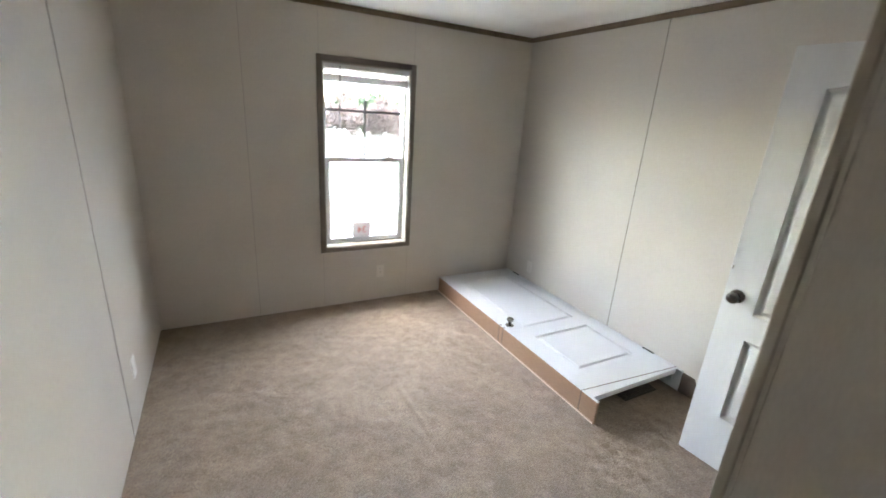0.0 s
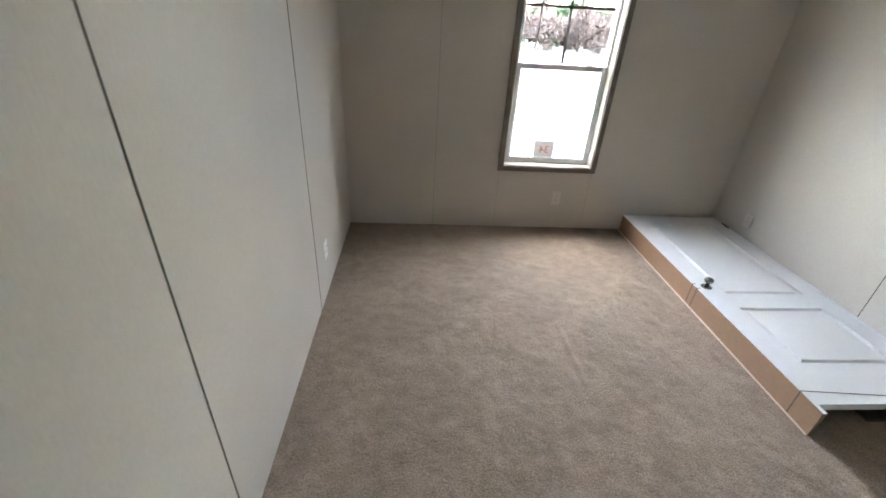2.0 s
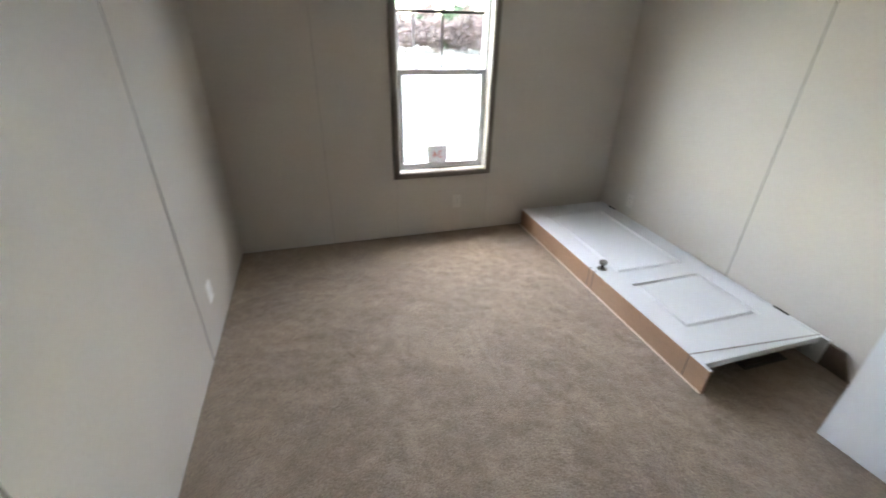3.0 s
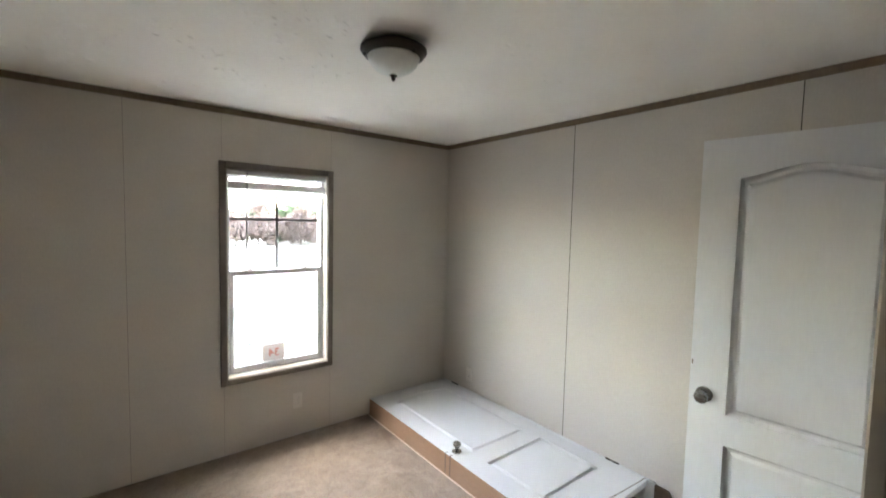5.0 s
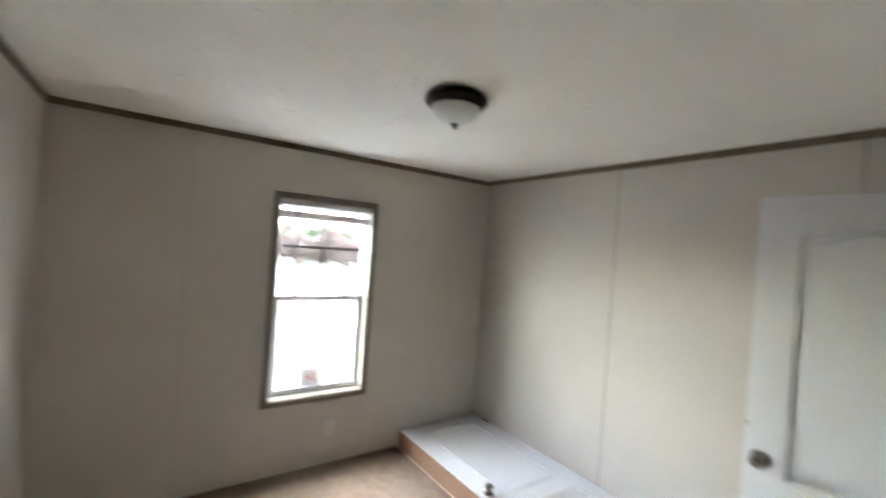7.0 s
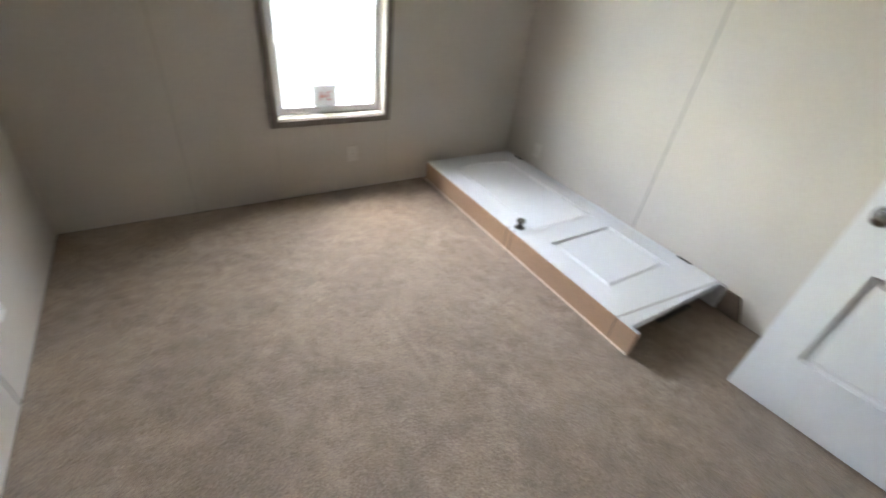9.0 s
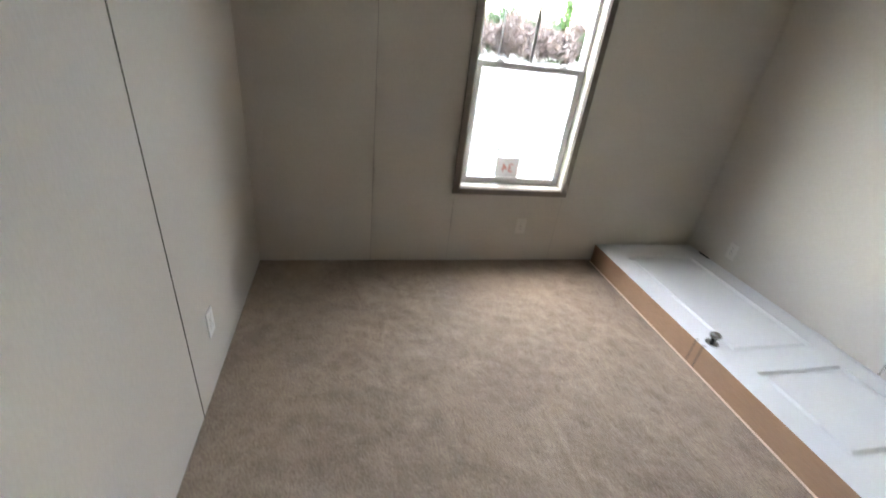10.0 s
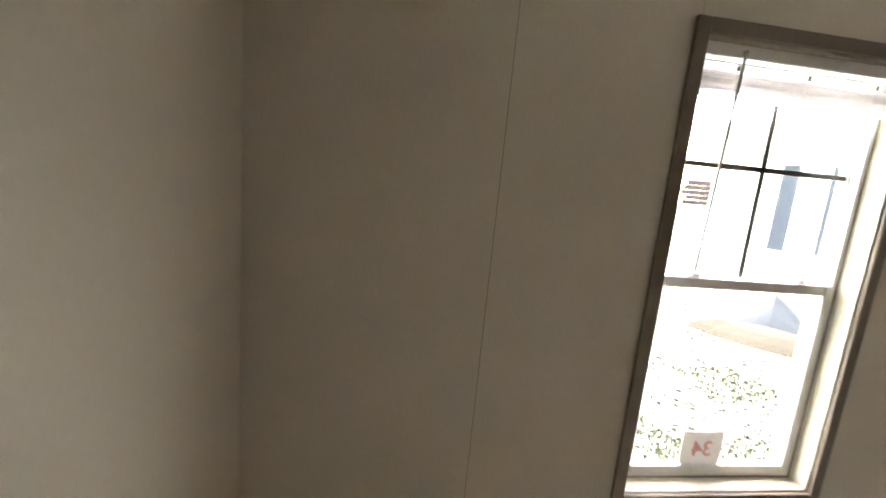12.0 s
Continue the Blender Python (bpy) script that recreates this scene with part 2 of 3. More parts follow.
# left wall
wall_left = structure("wall_left", box(-THICK, -SKIN - 0.001, BACK - THICK, Y1 + THICK, -0.12, TOP + 0.1), SEAM, "beige vinyl-faced panel wall with thin dark seams", "wall")
cuts = [BACK, -2.0, -0.8, 0.39, 1.627, 2.822, Y1 - 0.0003]
panels(wall_left, [(a + G, b - (G if b < Y1 - 0.01 else 0), 0.0, TOP) for a, b in zip(cuts, cuts[1:])], "x", 0.0, 1)
for c in cuts[1:-1]:
    seam(wall_left, "x", 0.0, 1, c, 0.0, TOP - 0.041, G - 0.0002, SEAM_STRIP, 0.0012)
# right wall
wall_right = structure("wall_right", box(X1 + SKIN + 0.001, X1 + THICK, NEAR - 1.3, Y1 + THICK, -0.12, TOP + 0.1), SEAM, "beige vinyl-faced panel wall with thin seams", "wall")
cuts = [NEAR - 1.2, 0.22, 1.428, 2.626, Y1 - 0.0003]
G = 0.0022
panels(wall_right, [(a + G, b - (G if b < Y1 - 0.01 else 0), 0.0, TOP) for a, b in zip(cuts, cuts[1:])], "x", X1, -1)
for c in cuts[1:-1]:
    seam(wall_right, "x", X1, -1, c, 0.0, TOP - 0.041, 0.0021, SEAM_STRIP, 0.0004)
# window wall, with the opening through it
bm = bmesh.new()
for x0, x1, z0, z1 in ((-SKIN, WX0, -0.12, TOP + 0.1), (WX1, X1 + SKIN, -0.12, TOP + 0.1), (WX0, WX1, -0.12, WZ0), (WX0, WX1, WZ1, TOP + 0.1)):
    box(x0, x1, Y1 + SKIN + 0.001, Y1 + THICK + 0.03, z0, z1, into=bm)
wall_window = structure("wall_window", bm, SEAM, "beige panel wall around the single window", "wall")
g = 0.0013
panels(wall_window, [(-SKIN, 0.682 - g, 0, TOP), (0.682 + g, 1.197 - g, 0, TOP), (1.197 + g, WX0, WZ0, WZ1), (1.197 + g, 1.953 - g, 0, WZ0),
                     (1.197 + g, 1.953 - g, WZ1, TOP), (WX1, 1.953 - g, WZ0, WZ1), (1.953 + g, X1 + SKIN, 0, TOP)], "y", Y1, -1)
for c, z0, z1 in ((0.682, 0, TOP), (1.197, WZ1, TOP), (1.197, 0, WZ0), (1.953, WZ1, TOP), (1.953, 0, WZ0)):
    seam(wall_window, "y", Y1, -1, c, z0, z1, g - 0.0001, SEAM_MID if c < 1 else SEAM_FAINT)
# near wall with the side door's opening, and the passage side
bm = bmesh.new()
for x0, x1, z0, z1 in ((HALL + 0.112, DX0, -0.12, TOP + 0.1), (DX1, X1 + SKIN, -0.12, TOP + 0.1), (DX0, DX1, DTOP, TOP + 0.1)):
    box(x0, x1, NEAR - 0.09, NEAR - SKIN - 0.001, z0, z1, into=bm)
wall_near = structure("wall_near", bm, SEAM, "beige panel wall with the side doorway", "wall")
panels(wall_near, [(HALL + 0.113, DX0, 0, TOP), (DX1, X1 - 0.001, 0, TOP), (DX0, DX1, DTOP, TOP)], "y", NEAR, 1)
wall_passage = structure("wall_passage", box(HALL + SKIN + 0.001, HALL + 0.1, BACK, CORNER_Y - SKIN - 0.001, -0.12, TOP + 0.1), SEAM, "beige panel wall of the entry passage", "wall")
panels(wall_passage, [(BACK, -2.2 - G, 0, TOP), (-2.2 + G, -1.0 - G, 0, TOP), (-1.0 + G, 0.2 - G, 0, TOP), (0.2 + G, CORNER_Y - SKIN - 0.001, 0, TOP)], "x", HALL, -1)
panels(wall_passage, [(HALL, HALL + 0.112, 0, TOP)], "y", CORNER_Y, 1)
panels(wall_passage, [(NEAR + 0.001, CORNER_Y - SKIN - 0.001, 0, TOP)], "x", HALL + 0.112, 1)
# unseen end wall, added far back so little light bounces into the room
wall_back = structure("wall_back", box(-THICK, X1 + THICK, BACK - THICK, BACK - 0.001, -0.12, TOP + 0.1), PANEL, "unseen plain beige wall added to close the passage", "wall")
# unseen wall, added so the space past the side doorway stays dark
wall_closet = structure("wall_closet", box(HALL + 0.102, X1 + SKIN, NEAR - 1.3, NEAR - 1.2, -0.12, TOP + 0.1), PANEL, "unseen plain beige wall added behind the side doorway to keep it dark", "wall")
bm = box(-THICK, X1 + THICK, BACK - THICK, Y1 + THICK, TOP + 0.001, TOP + 0.06)
marks = 0
while marks < 2000:   # short trowel ridges in loose clusters
    x, y = random.uniform(0.05, X1 - 0.05), random.uniform(BACK + 0.05, Y1 - 0.05)
    if noise.noise(Vector((x * 3.1, y * 3.1, 9))) < random.uniform(-0.1, 0.45):
        continue
    marks += 1
    long, wide, deep, turn = random.uniform(0.004, 0.020), random.uniform(0.0008, 0.0020), random.uniform(0.0005, 0.0014), random.gauss(0.0, 0.5)
    d, e = Vector((math.cos(turn), math.sin(turn), 0)), Vector((-math.sin(turn), math.cos(turn), 0))
    c = Vector((x, y, TOP + 0.0012))
    base = [bm.verts.new(c + d * a * long + e * b * wide) for a, b in ((-1, 0), (-0.5, -1), (0.6, -1), (1, 0), (0.5, 1), (-0.6, 1))]
    ridge = [bm.verts.new(c + d * a * long + Vector((0, 0, -deep - 0.0012))) for a in (-0.55, 0.55)]
    for f in ((base[0], base[1], ridge[0]), (base[1], base[2], ridge[1], ridge[0]), (base[2], base[3], ridge[1]), (base[3], base[4], ridge[1]),
              (base[4], base[5], ridge[0], ridge[1]), (base[5], base[0], ridge[0])):
        bm.faces.new(f)
ceiling = structure("ceiling", bm, CEILING, "white textured ceiling", "ceiling")
# unseen roof, its overhang added to keep steep daylight off the window
roof = structure("roof", box(-0.5, X1 + 0.5, -6.0, Y1 + 0.45, TOP + 0.12, TOP + 0.3), ROOFING, "unseen metal roof added over the room to block steep light", "roof")

# carpet: an uneven pile on a solid floor
floor_base = structure("floor", box(-0.1, X1 + 0.1, BACK - 0.1, Y1 + 0.1, -0.12, -0.02), SEAM, "solid floor under the carpet", "floor")
step = 0.0115
nx, ny = int(X1 / step), int((Y1 - BACK) / step)
verts, faces = [], []
for j in range(ny + 1):
    y = BACK + (Y1 - BACK) * j / ny
    for i in range(nx + 1):
        x = X1 * i / nx
        h = 0.0028 * noise.noise(Vector((x * 42, y * 42, 0))) + 0.004 * noise.noise(Vector((x * 5, y * 5, 3))) + 0.0045 * noise.noise(Vector((x * 17, y * 17, 7)))
        if 2.15 < y < 2.78:   # a crease in the pile
            h += 0.007 * math.exp(-((x - 1.386 - 0.02 * (2.45 - y)) / 0.011) ** 2) * math.sin(math.pi * (y - 2.15) / 0.63)
        verts.append((x, y, h - 0.002))
for j in range(ny):
    for i in range(nx):
        a = j * (nx + 1) + i
        faces.append((a, a + 1, a + nx + 2, a + nx + 1))
data = bpy.data.meshes.new("carpet")
data.from_pydata(verts, [], faces)
data.materials.append(CARPET)
for p in data.polygons:
    p.use_smooth = True
carpet = tagged(new("carpet", data), "tan cut-pile carpet with footprints and lay marks", "carpet", kind="structure")

# crown trim
for name, dims in (("trim_window_side", (0.0, X1, Y1 - 0.014, Y1)), ("trim_left", (0.0, 0.014, BACK, Y1 - 0.0145)), ("trim_right", (X1 - 0.014, X1, NEAR, Y1 - 0.0145)),
                   ("trim_near", (HALL + 0.113, X1 - 0.0145, NEAR, NEAR + 0.014))):
    structure(name, box(*dims, TOP - 0.040, TOP - 0.001, 0.003), TRIM, "dark brown trim strip along the ceiling", "trim")
structure("trim_corner", box(HALL - 0.004, HALL + 0.05, CORNER_Y + 0.0005, CORNER_Y + 0.024, 0, TOP - 0.046, 0.003), CORNER, "beige-brown casing strip at the passage corner", "trim")

# ---- window ----
window = empty("window_1", pose(WX0, Y1, WZ0), "white vinyl single-hung window with brown casing", "window", kind="structure")


def wpart(name, bm, mat, parent=None, label="", smooth=False):
    """A part given in world coordinates, under the window or one of its parts."""
    bm.transform(Matrix.Translation((-WX0, -Y1, -WZ0)))
    return part(name, bm, mat, parent or window, label, smooth)


C = 0.040   # casing
wpart("casing", box(WX0 - C, WX0 + 0.002, Y1 - 0.015, Y1 - 0.0005, WZ0 - C, WZ1 + C, 0.003), CASING)
wpart("casing", box(WX1 - 0.002, WX1 + C, Y1 - 0.015, Y1 - 0.0005, WZ0 - C, WZ1 + C, 0.003), CASING)
wpart("casing", box(WX0 + 0.0025, WX1 - 0.0025, Y1 - 0.015, Y1 - 0.0005, WZ1 - 0.002, WZ1 + C, 0.003), CASING)
wpart("casing", box(WX0 + 0.0025, WX1 - 0.0025, Y1 - 0.015, Y1 - 0.0005, WZ0 - C, WZ0 + 0.002, 0.003), CASING)
J = 0.010   # jamb liner
wpart("jamb", box(WX0 + 0.0005, WX0 + J, Y1 - 0.002, Y1 + 0.062, WZ0 + J, WZ1 - J), CREAM, label="cream side jamb")
wpart("jamb", box(WX1 - J, WX1 - 0.0005, Y1 - 0.002, Y1 + 0.062, WZ0 + J, WZ1 - J), CREAM, label="cream side jamb")
wpart("jamb", box(WX0 + 0.0005, WX1 - 0.0005, Y1 - 0.002, Y1 + 0.062, WZ1 - J, WZ1 - 0.0005), CREAM, label="cream head jamb")
wpart("window_sill", box(WX0 + 0.0005, WX1 - 0.0005, Y1 - 0.002, Y1 + 0.062, WZ0 + 0.0005, WZ0 + J, 0.002), CREAM, label="cream sill with a dark dirty joint")


def rectangle_frame(x0, x1, y0, y1, z0, z1, side, low, high, bevel=0.004):
    bm = box(x0, x0 + side, y0, y1, z0, z1, bevel)
    box(x1 - side, x1, y0, y1, z0, z1, bevel, into=bm)
    box(x0 + side - 0.001, x1 - side + 0.001, y0 + 0.001, y1 - 0.001, z0, z0 + low, bevel, into=bm)
    box(x0 + side - 0.001, x1 - side + 0.001, y0 + 0.001, y1 - 0.001, z1 - high, z1, bevel, into=bm)
    return bm


RAIL = 1.276
FX0, FX1, FZ0, FZ1 = WX0 + 0.012, WX1 - 0.012, WZ0 + 0.011, WZ1 - 0.012
wpart("window_frame", rectangle_frame(FX0, FX1, Y1 + 0.064, Y1 + 0.139, FZ0, FZ1, 0.016, 0.014, 0.02), VINYL, label="white vinyl window frame")
SX0, SX1 = FX0 + 0.017, FX1 - 0.017
lower = wpart("lower_sash", rectangle_frame(SX0, SX1, Y1 + 0.058, Y1 + 0.088, FZ0 + 0.015, RAIL, 0.030, 0.034, 0.038), VINYL, label="white lower sash")
wpart("sash_track", box(SX1 - 0.004, SX1 + 0.002, Y1 + 0.0635, Y1 + 0.09, RAIL + 0.002, FZ1 - 0.022), VINYL)
wpart("sash_track", box(SX0 - 0.002, SX0 + 0.004, Y1 + 0.0635, Y1 + 0.09, RAIL + 0.002, FZ1 - 0.022), VINYL)
wpart("upper_sash", rectangle_frame(SX0, SX1, Y1 + 0.0895, Y1 + 0.113, RAIL - 0.03, FZ1 - 0.021, 0.012, 0.028, 0.026), VINYL, label="white upper sash")
MX, MZ = (SX0 + SX1) / 2 + 0.004, 1.636
wpart("muntin", box(MX - 0.0085, MX + 0.0085, Y1 + 0.099, Y1 + 0.102, RAIL, FZ1 - 0.048), GRILLE, label="thin grey grille bar")
wpart("muntin", box(SX0 + 0.013, SX1 - 0.013, Y1 + 0.0955, Y1 + 0.0985, MZ - 0.0085, MZ + 0.0085), GRILLE, label="thin grey grille bar")
for px in (SX0 + 0.13, SX1 - 0.13):
    bm = box(px - 0.03, px + 0.03, Y1 + 0.064, Y1 + 0.086, RAIL + 0.0005, RAIL + 0.007, 0.003)
    box(px - 0.008, px + 0.022, Y1 + 0.060, Y1 + 0.074, RAIL + 0.006, RAIL + 0.016, 0.003, into=bm)
    wpart("sash_lock", bm, VINYL, lower)
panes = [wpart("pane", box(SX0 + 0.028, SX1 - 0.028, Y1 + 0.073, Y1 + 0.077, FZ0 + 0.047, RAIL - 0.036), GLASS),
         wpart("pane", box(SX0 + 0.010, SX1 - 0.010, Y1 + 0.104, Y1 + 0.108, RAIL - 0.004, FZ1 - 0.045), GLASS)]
# no pane shadow: daylight comes in past the tint that dims the view
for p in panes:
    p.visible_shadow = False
wpart("dirt_line", box(SX0 + 0.25, SX1 + 0.012, Y1 + 0.0625, Y1 + 0.0638, WZ0 + J + 0.0004, WZ0 + J + 0.005), SEAM, label="dark dirt along the sill joint")
# paper number in the lower corner of the glass, read from outside
sign = empty("window_sign", pose(1.543, Y1 + 0.0715, 0.650), "white paper card with red number 34 in the window", "sign")
part("card", box(-0.078, 0.078, -0.0008, 0, -0.068, 0.068), PAPER, sign)


def writing(name, text, size, m, mat, parent, bold=0.0):
    curve = bpy.data.curves.new(name, "FONT")
    curve.body, curve.size, curve.align_x, curve.align_y, curve.extrude, curve.offset = text, size, "CENTER", "CENTER", 0.0004, bold
    ob = new(name + "_source", curve)
    data = bpy.data.meshes.new_from_object(ob.evaluated_get(bpy.context.evaluated_depsgraph_get()))
    bpy.data.objects.remove(ob)
    data.materials.clear()
    data.materials.append(mat)
    made = new(name, data)
    made.parent, made.matrix_local = parent, m
    return made


writing("number", "34", 0.082, pose(0.002, -0.0016, 0.0, 90, 0, 180), RED_INK, sign, 0.001)

# raised blind
blind = empty("window_blind", pose(WX0, Y1, WZ1), "white horizontal blind pulled up to the top", "blind")


def bpart(name, bm, mat, label="", smooth=False):
    bm.transform(Matrix.Translation((-WX0, -Y1, -WZ1)))
    return part(name, bm, mat, blind, label, smooth)


BX0, BX1 = WX0 + 0.013, WX1 - 0.013
bpart("headrail", box(BX0, BX1, Y1 + 0.010, Y1 + 0.048, 1.930, 1.966, 0.003), VINYL)
for k in range(15):
    z = 1.838 + k * 0.0038
    tilt = random.uniform(-0.0012, 0.0012)
    bm = bmesh.new()
    prof = [(Y1 + 0.014 + 0.025 * u, z + 0.0046 * math.sin(math.pi * u) + tilt * u) for u in (0, 0.25, 0.5, 0.75, 1)]
    ends = []
    for x in (BX0 + 0.003 + random.uniform(0, 0.003), BX1 - 0.003 - random.uniform(0, 0.003)):
        ends.append([bm.verts.new((x, y, zz)) for y, zz in prof] + [bm.verts.new((x, y, zz - 0.0009)) for y, zz in reversed(prof)])
    n = len(ends[0])
    for i in range(n):
        bm.faces.new((ends[0][i], ends[0][(i + 1) % n], ends[1][(i + 1) % n], ends[1][i]))
    bm.faces.new(ends[0])
    bm.faces.new(ends[1])
    bpart("slat", bm, BLIND)
bpart("bottom_rail", box(BX0 + 0.002, BX1 - 0.002, Y1 + 0.014, Y1 + 0.039, 1.822, 1.834, 0.003), BLIND)
for px in (BX0 + 0.11, (BX0 + BX1) / 2, BX1 - 0.11):
    bpart("ladder_cord", tube([(px, Y1 + 0.0115, 1.823), (px, Y1 + 0.0115, 1.932)], 0.0012, 6), BLIND)
    bpart("cord_clip", box(px - 0.004, px + 0.004, Y1 + 0.002, Y1 + 0.007, 1.892, 1.906, 0.001), GRILLE)
bpart("tilt_wand", tube([(1.353, Y1 + 0.004, 1.945), (1.351, Y1 + 0.012, 1.72), (1.350, Y1 + 0.022, 1.49), (1.349, Y1 + 0.030, 1.302)], 0.0044, 8), WAND, "thin grey plastic tilt wand")
bpart("wand_hook", box(1.347, 1.359, Y1 + 0.001, Y1 + 0.011, 1.935, 1.950, 0.002), WAND)


# ---- doors ----
def panel_loop(x0, x1, z0, z1, rise, inset):
    """The outline of a door panel, its top an arch with shoulders when rise is given."""
    a, b, lo = x0 + inset, x1 - inset, z0 + inset
    top = [(a + (b - a) * k / 16, z1 - inset + rise * (math.sin(math.pi * k / 16) ** 1.6 if rise else 0.0)) for k in range(17)]
    return [(a, lo), (b, lo)] + top[::-1]


def door_leaf(w, h, t, margin, low, high):
    """A two-panel door leaf: width along x, height along z, front towards -y."""
    bm = bmesh.new()

    def quad(pts, y):
        bm.faces.new([bm.verts.new((x, y, z)) for x, z in pts])

    a, b = margin, w - margin
    for y, s in ((0.0, 1), (t, -1)):
        quad([(0, 0), (a, 0), (a, h), (0, h)], y)
        quad([(b, 0), (w, 0), (w, h), (b, h)], y)
        quad([(a, 0), (b, 0), (b, low[0]), (a, low[0])], y)
        quad([(a, low[1]), (b, low[1]), (b, high[0]), (a, high[0])], y)
        arch = panel_loop(a, b, *high, 0.042, 0)[2:][::-1]
        for p, q in zip(arch, arch[1:]):
            quad([p, q, (q[0], h), (p[0], h)], y)
        for (z0, z1), rise in ((low, 0), (high, 0.042)):
            loops = []
            for inset, depth in ((0, 0), (0.003, 0.006), (0.012, 0.0125), (0.022, 0.0125), (0.034, 0.003), (0.038, 0.0025)):
                loops.append([bm.verts.new((x, y + s * depth, z)) for x, z in panel_loop(a, b, z0, z1, rise, inset)])
            for p, q in zip(loops, loops[1:]):
                for i in range(len(p)):
                    j = (i + 1) % len(p)
                    bm.faces.new((p[i], p[j], q[j], q[i]))
            bm.faces.new(loops[-1])
    for pts in ([(0, 0, 0), (0, t, 0), (0, t, h), (0, 0, h)], [(w, 0, 0), (w, t, 0), (w, t, h), (w, 0, h)],
                [(0, 0, 0), (w, 0, 0), (w, t, 0), (0, t, 0)], [(0, 0, h), (w, 0, h), (w, t, h), (0, t, h)]):
        bm.faces.new([bm.verts.new(p) for p in pts])
    bmesh.ops.remove_doubles(bm, verts=bm.verts, dist=0.0001)
    return bm


def door_knob(parent, x, z, side, t):
    """Rosette, neck and ball on one face of the leaf."""
    m = Matrix.Translation((x, 0 if side < 0 else t, z)) @ Matrix.Rotation(radians(90 if side < 0 else -90), 4, "X")
    knob = part("door_handle", lathe([(0.010, 0.004), (0.0105, 0.026), (0.013, 0.030), (0.021, 0.034), (0.0265, 0.042), (0.0275, 0.050), (0.025, 0.058), (0.018, 0.063), (0.006, 0.065)], 28, m), CHROME, parent, "round brushed nickel knob", True)
    part("rosette", lathe([(0.033, 0.0), (0.033, 0.003), (0.030, 0.006), (0.016, 0.009), (0.011, 0.012)], 28, m), CHROME, knob, smooth=True)


def hinge(parent, x, z, y, mat=BRONZE):
    bm = tube([(x, y, z - 0.045), (x, y, z + 0.045)], 0.006, 10)
    box(x - 0.004, x + 0.022, y - 0.0015, y + 0.0015, z - 0.044, z + 0.044, into=bm)
    part("hinge", bm, mat, parent)


# side door, standing open into the room
door = empty("door_1", pose(2.600, 1.640, 0.020, 0, 0, -84.7), "white two-panel interior door standing open", "door", kind="structure")
W, H, T = 0.708, 1.99, 0.035
leaf = part("leaf", door_leaf(W, H, T, 0.138, (0.284, 0.720), (0.848, 1.826)), DOOR_WHITE, door)
door_knob(door, 0.058, 0.915, -1, T)
door_knob(door, 0.058, 0.915, 1, T)
part("latch_plate", box(-0.0012, 0.0005, 0.006, 0.029, 0.886, 0.944), CHROME, door)
part("scuff_mark", box(0.004, 0.009, -0.0006, 0.0004, 1.035, 1.055, 0.0002), TRIM, door, "small brown scuff on the paint")
for hz in (0.24, 0.99, 1.77):
    hinge(door, W + 0.004, hz, -0.004)
# its frame
frame_1 = empty("door_frame_1", pose(DX0, NEAR, 0), "white jamb with brown casing round the side doorway", "door frame", kind="structure")


def fpart(name, bm, mat):
    bm.transform(Matrix.Translation((-DX0, -NEAR, 0)))
    return part(name, bm, mat, frame_1)


fpart("jamb", box(DX0 + 0.0005, DX0 + 0.014, NEAR - 0.091, NEAR - 0.001, 0, DTOP - 0.0005), DOOR_WHITE)
fpart("jamb", box(DX1 - 0.014, DX1 - 0.0005, NEAR - 0.091, NEAR - 0.001, 0, DTOP - 0.0005), DOOR_WHITE)
fpart("jamb", box(DX0 + 0.0145, DX1 - 0.0145, NEAR - 0.091, NEAR - 0.001, DTOP - 0.014, DTOP - 0.0005), DOOR_WHITE)
fpart("casing", box(DX0 - 0.045, DX0 + 0.004, NEAR + 0.0005, NEAR + 0.013, 0, DTOP + 0.045, 0.002), TRIM)
fpart("casing", box(DX1 - 0.004, DX1 + 0.045, NEAR + 0.0005, NEAR + 0.013, 0, DTOP + 0.045, 0.002), TRIM)
fpart("casing", box(DX0 + 0.0045, DX1 - 0.0045, NEAR + 0.0005, NEAR + 0.013, DTOP - 0.004, DTOP + 0.045, 0.002), TRIM)

# prehung door lying in its jamb on the carpet
UX0, UX1, UY0, UY1, UZ = 2.293, 3.102, 1.963, 3.968, 0.150
unit = empty("prehung_door", pose(UX0, UY0, 0), "white prehung panel door lying flat in raw wood jambs on the carpet", "door")


def upart(name, bm, mat, label="", smooth=False):
    bm.transform(Matrix.Translation((-UX0, -UY0, 0)))
    return part(name, bm, mat, unit, label, smooth)


upart("side_jamb", box(UX0, UX0 + 0.018, UY0, UY1, 0.0, UZ - 0.003, 0.0015), KRAFT, "raw tan side jamb")
upart("jamb_edge", box(UX0 - 0.001, UX0 + 0.0185, UY0 - 0.0005, UY1, UZ - 0.0028, UZ, 0.0006), DOOR_WHITE, "white painted jamb edge")
upart("base_strip", box(UX0 - 0.006, UX0 - 0.0005, UY0 + 0.004, UY1, 0.0, 0.010, 0.0015), PALE_EDGE, "pale strip along the bottom edge")
upart("side_jamb", box(UX1 - 0.018, UX1, UY0 + 0.0085, UY1, 0.0, UZ, 0.0015), DOOR_WHITE, "white side jamb")
upart("head_jamb", box(UX0 + 0.0185, UX1 - 0.0185, UY1 - 0.018, UY1, 0.0, UZ - 0.002, 0.0015), DOOR_WHITE)
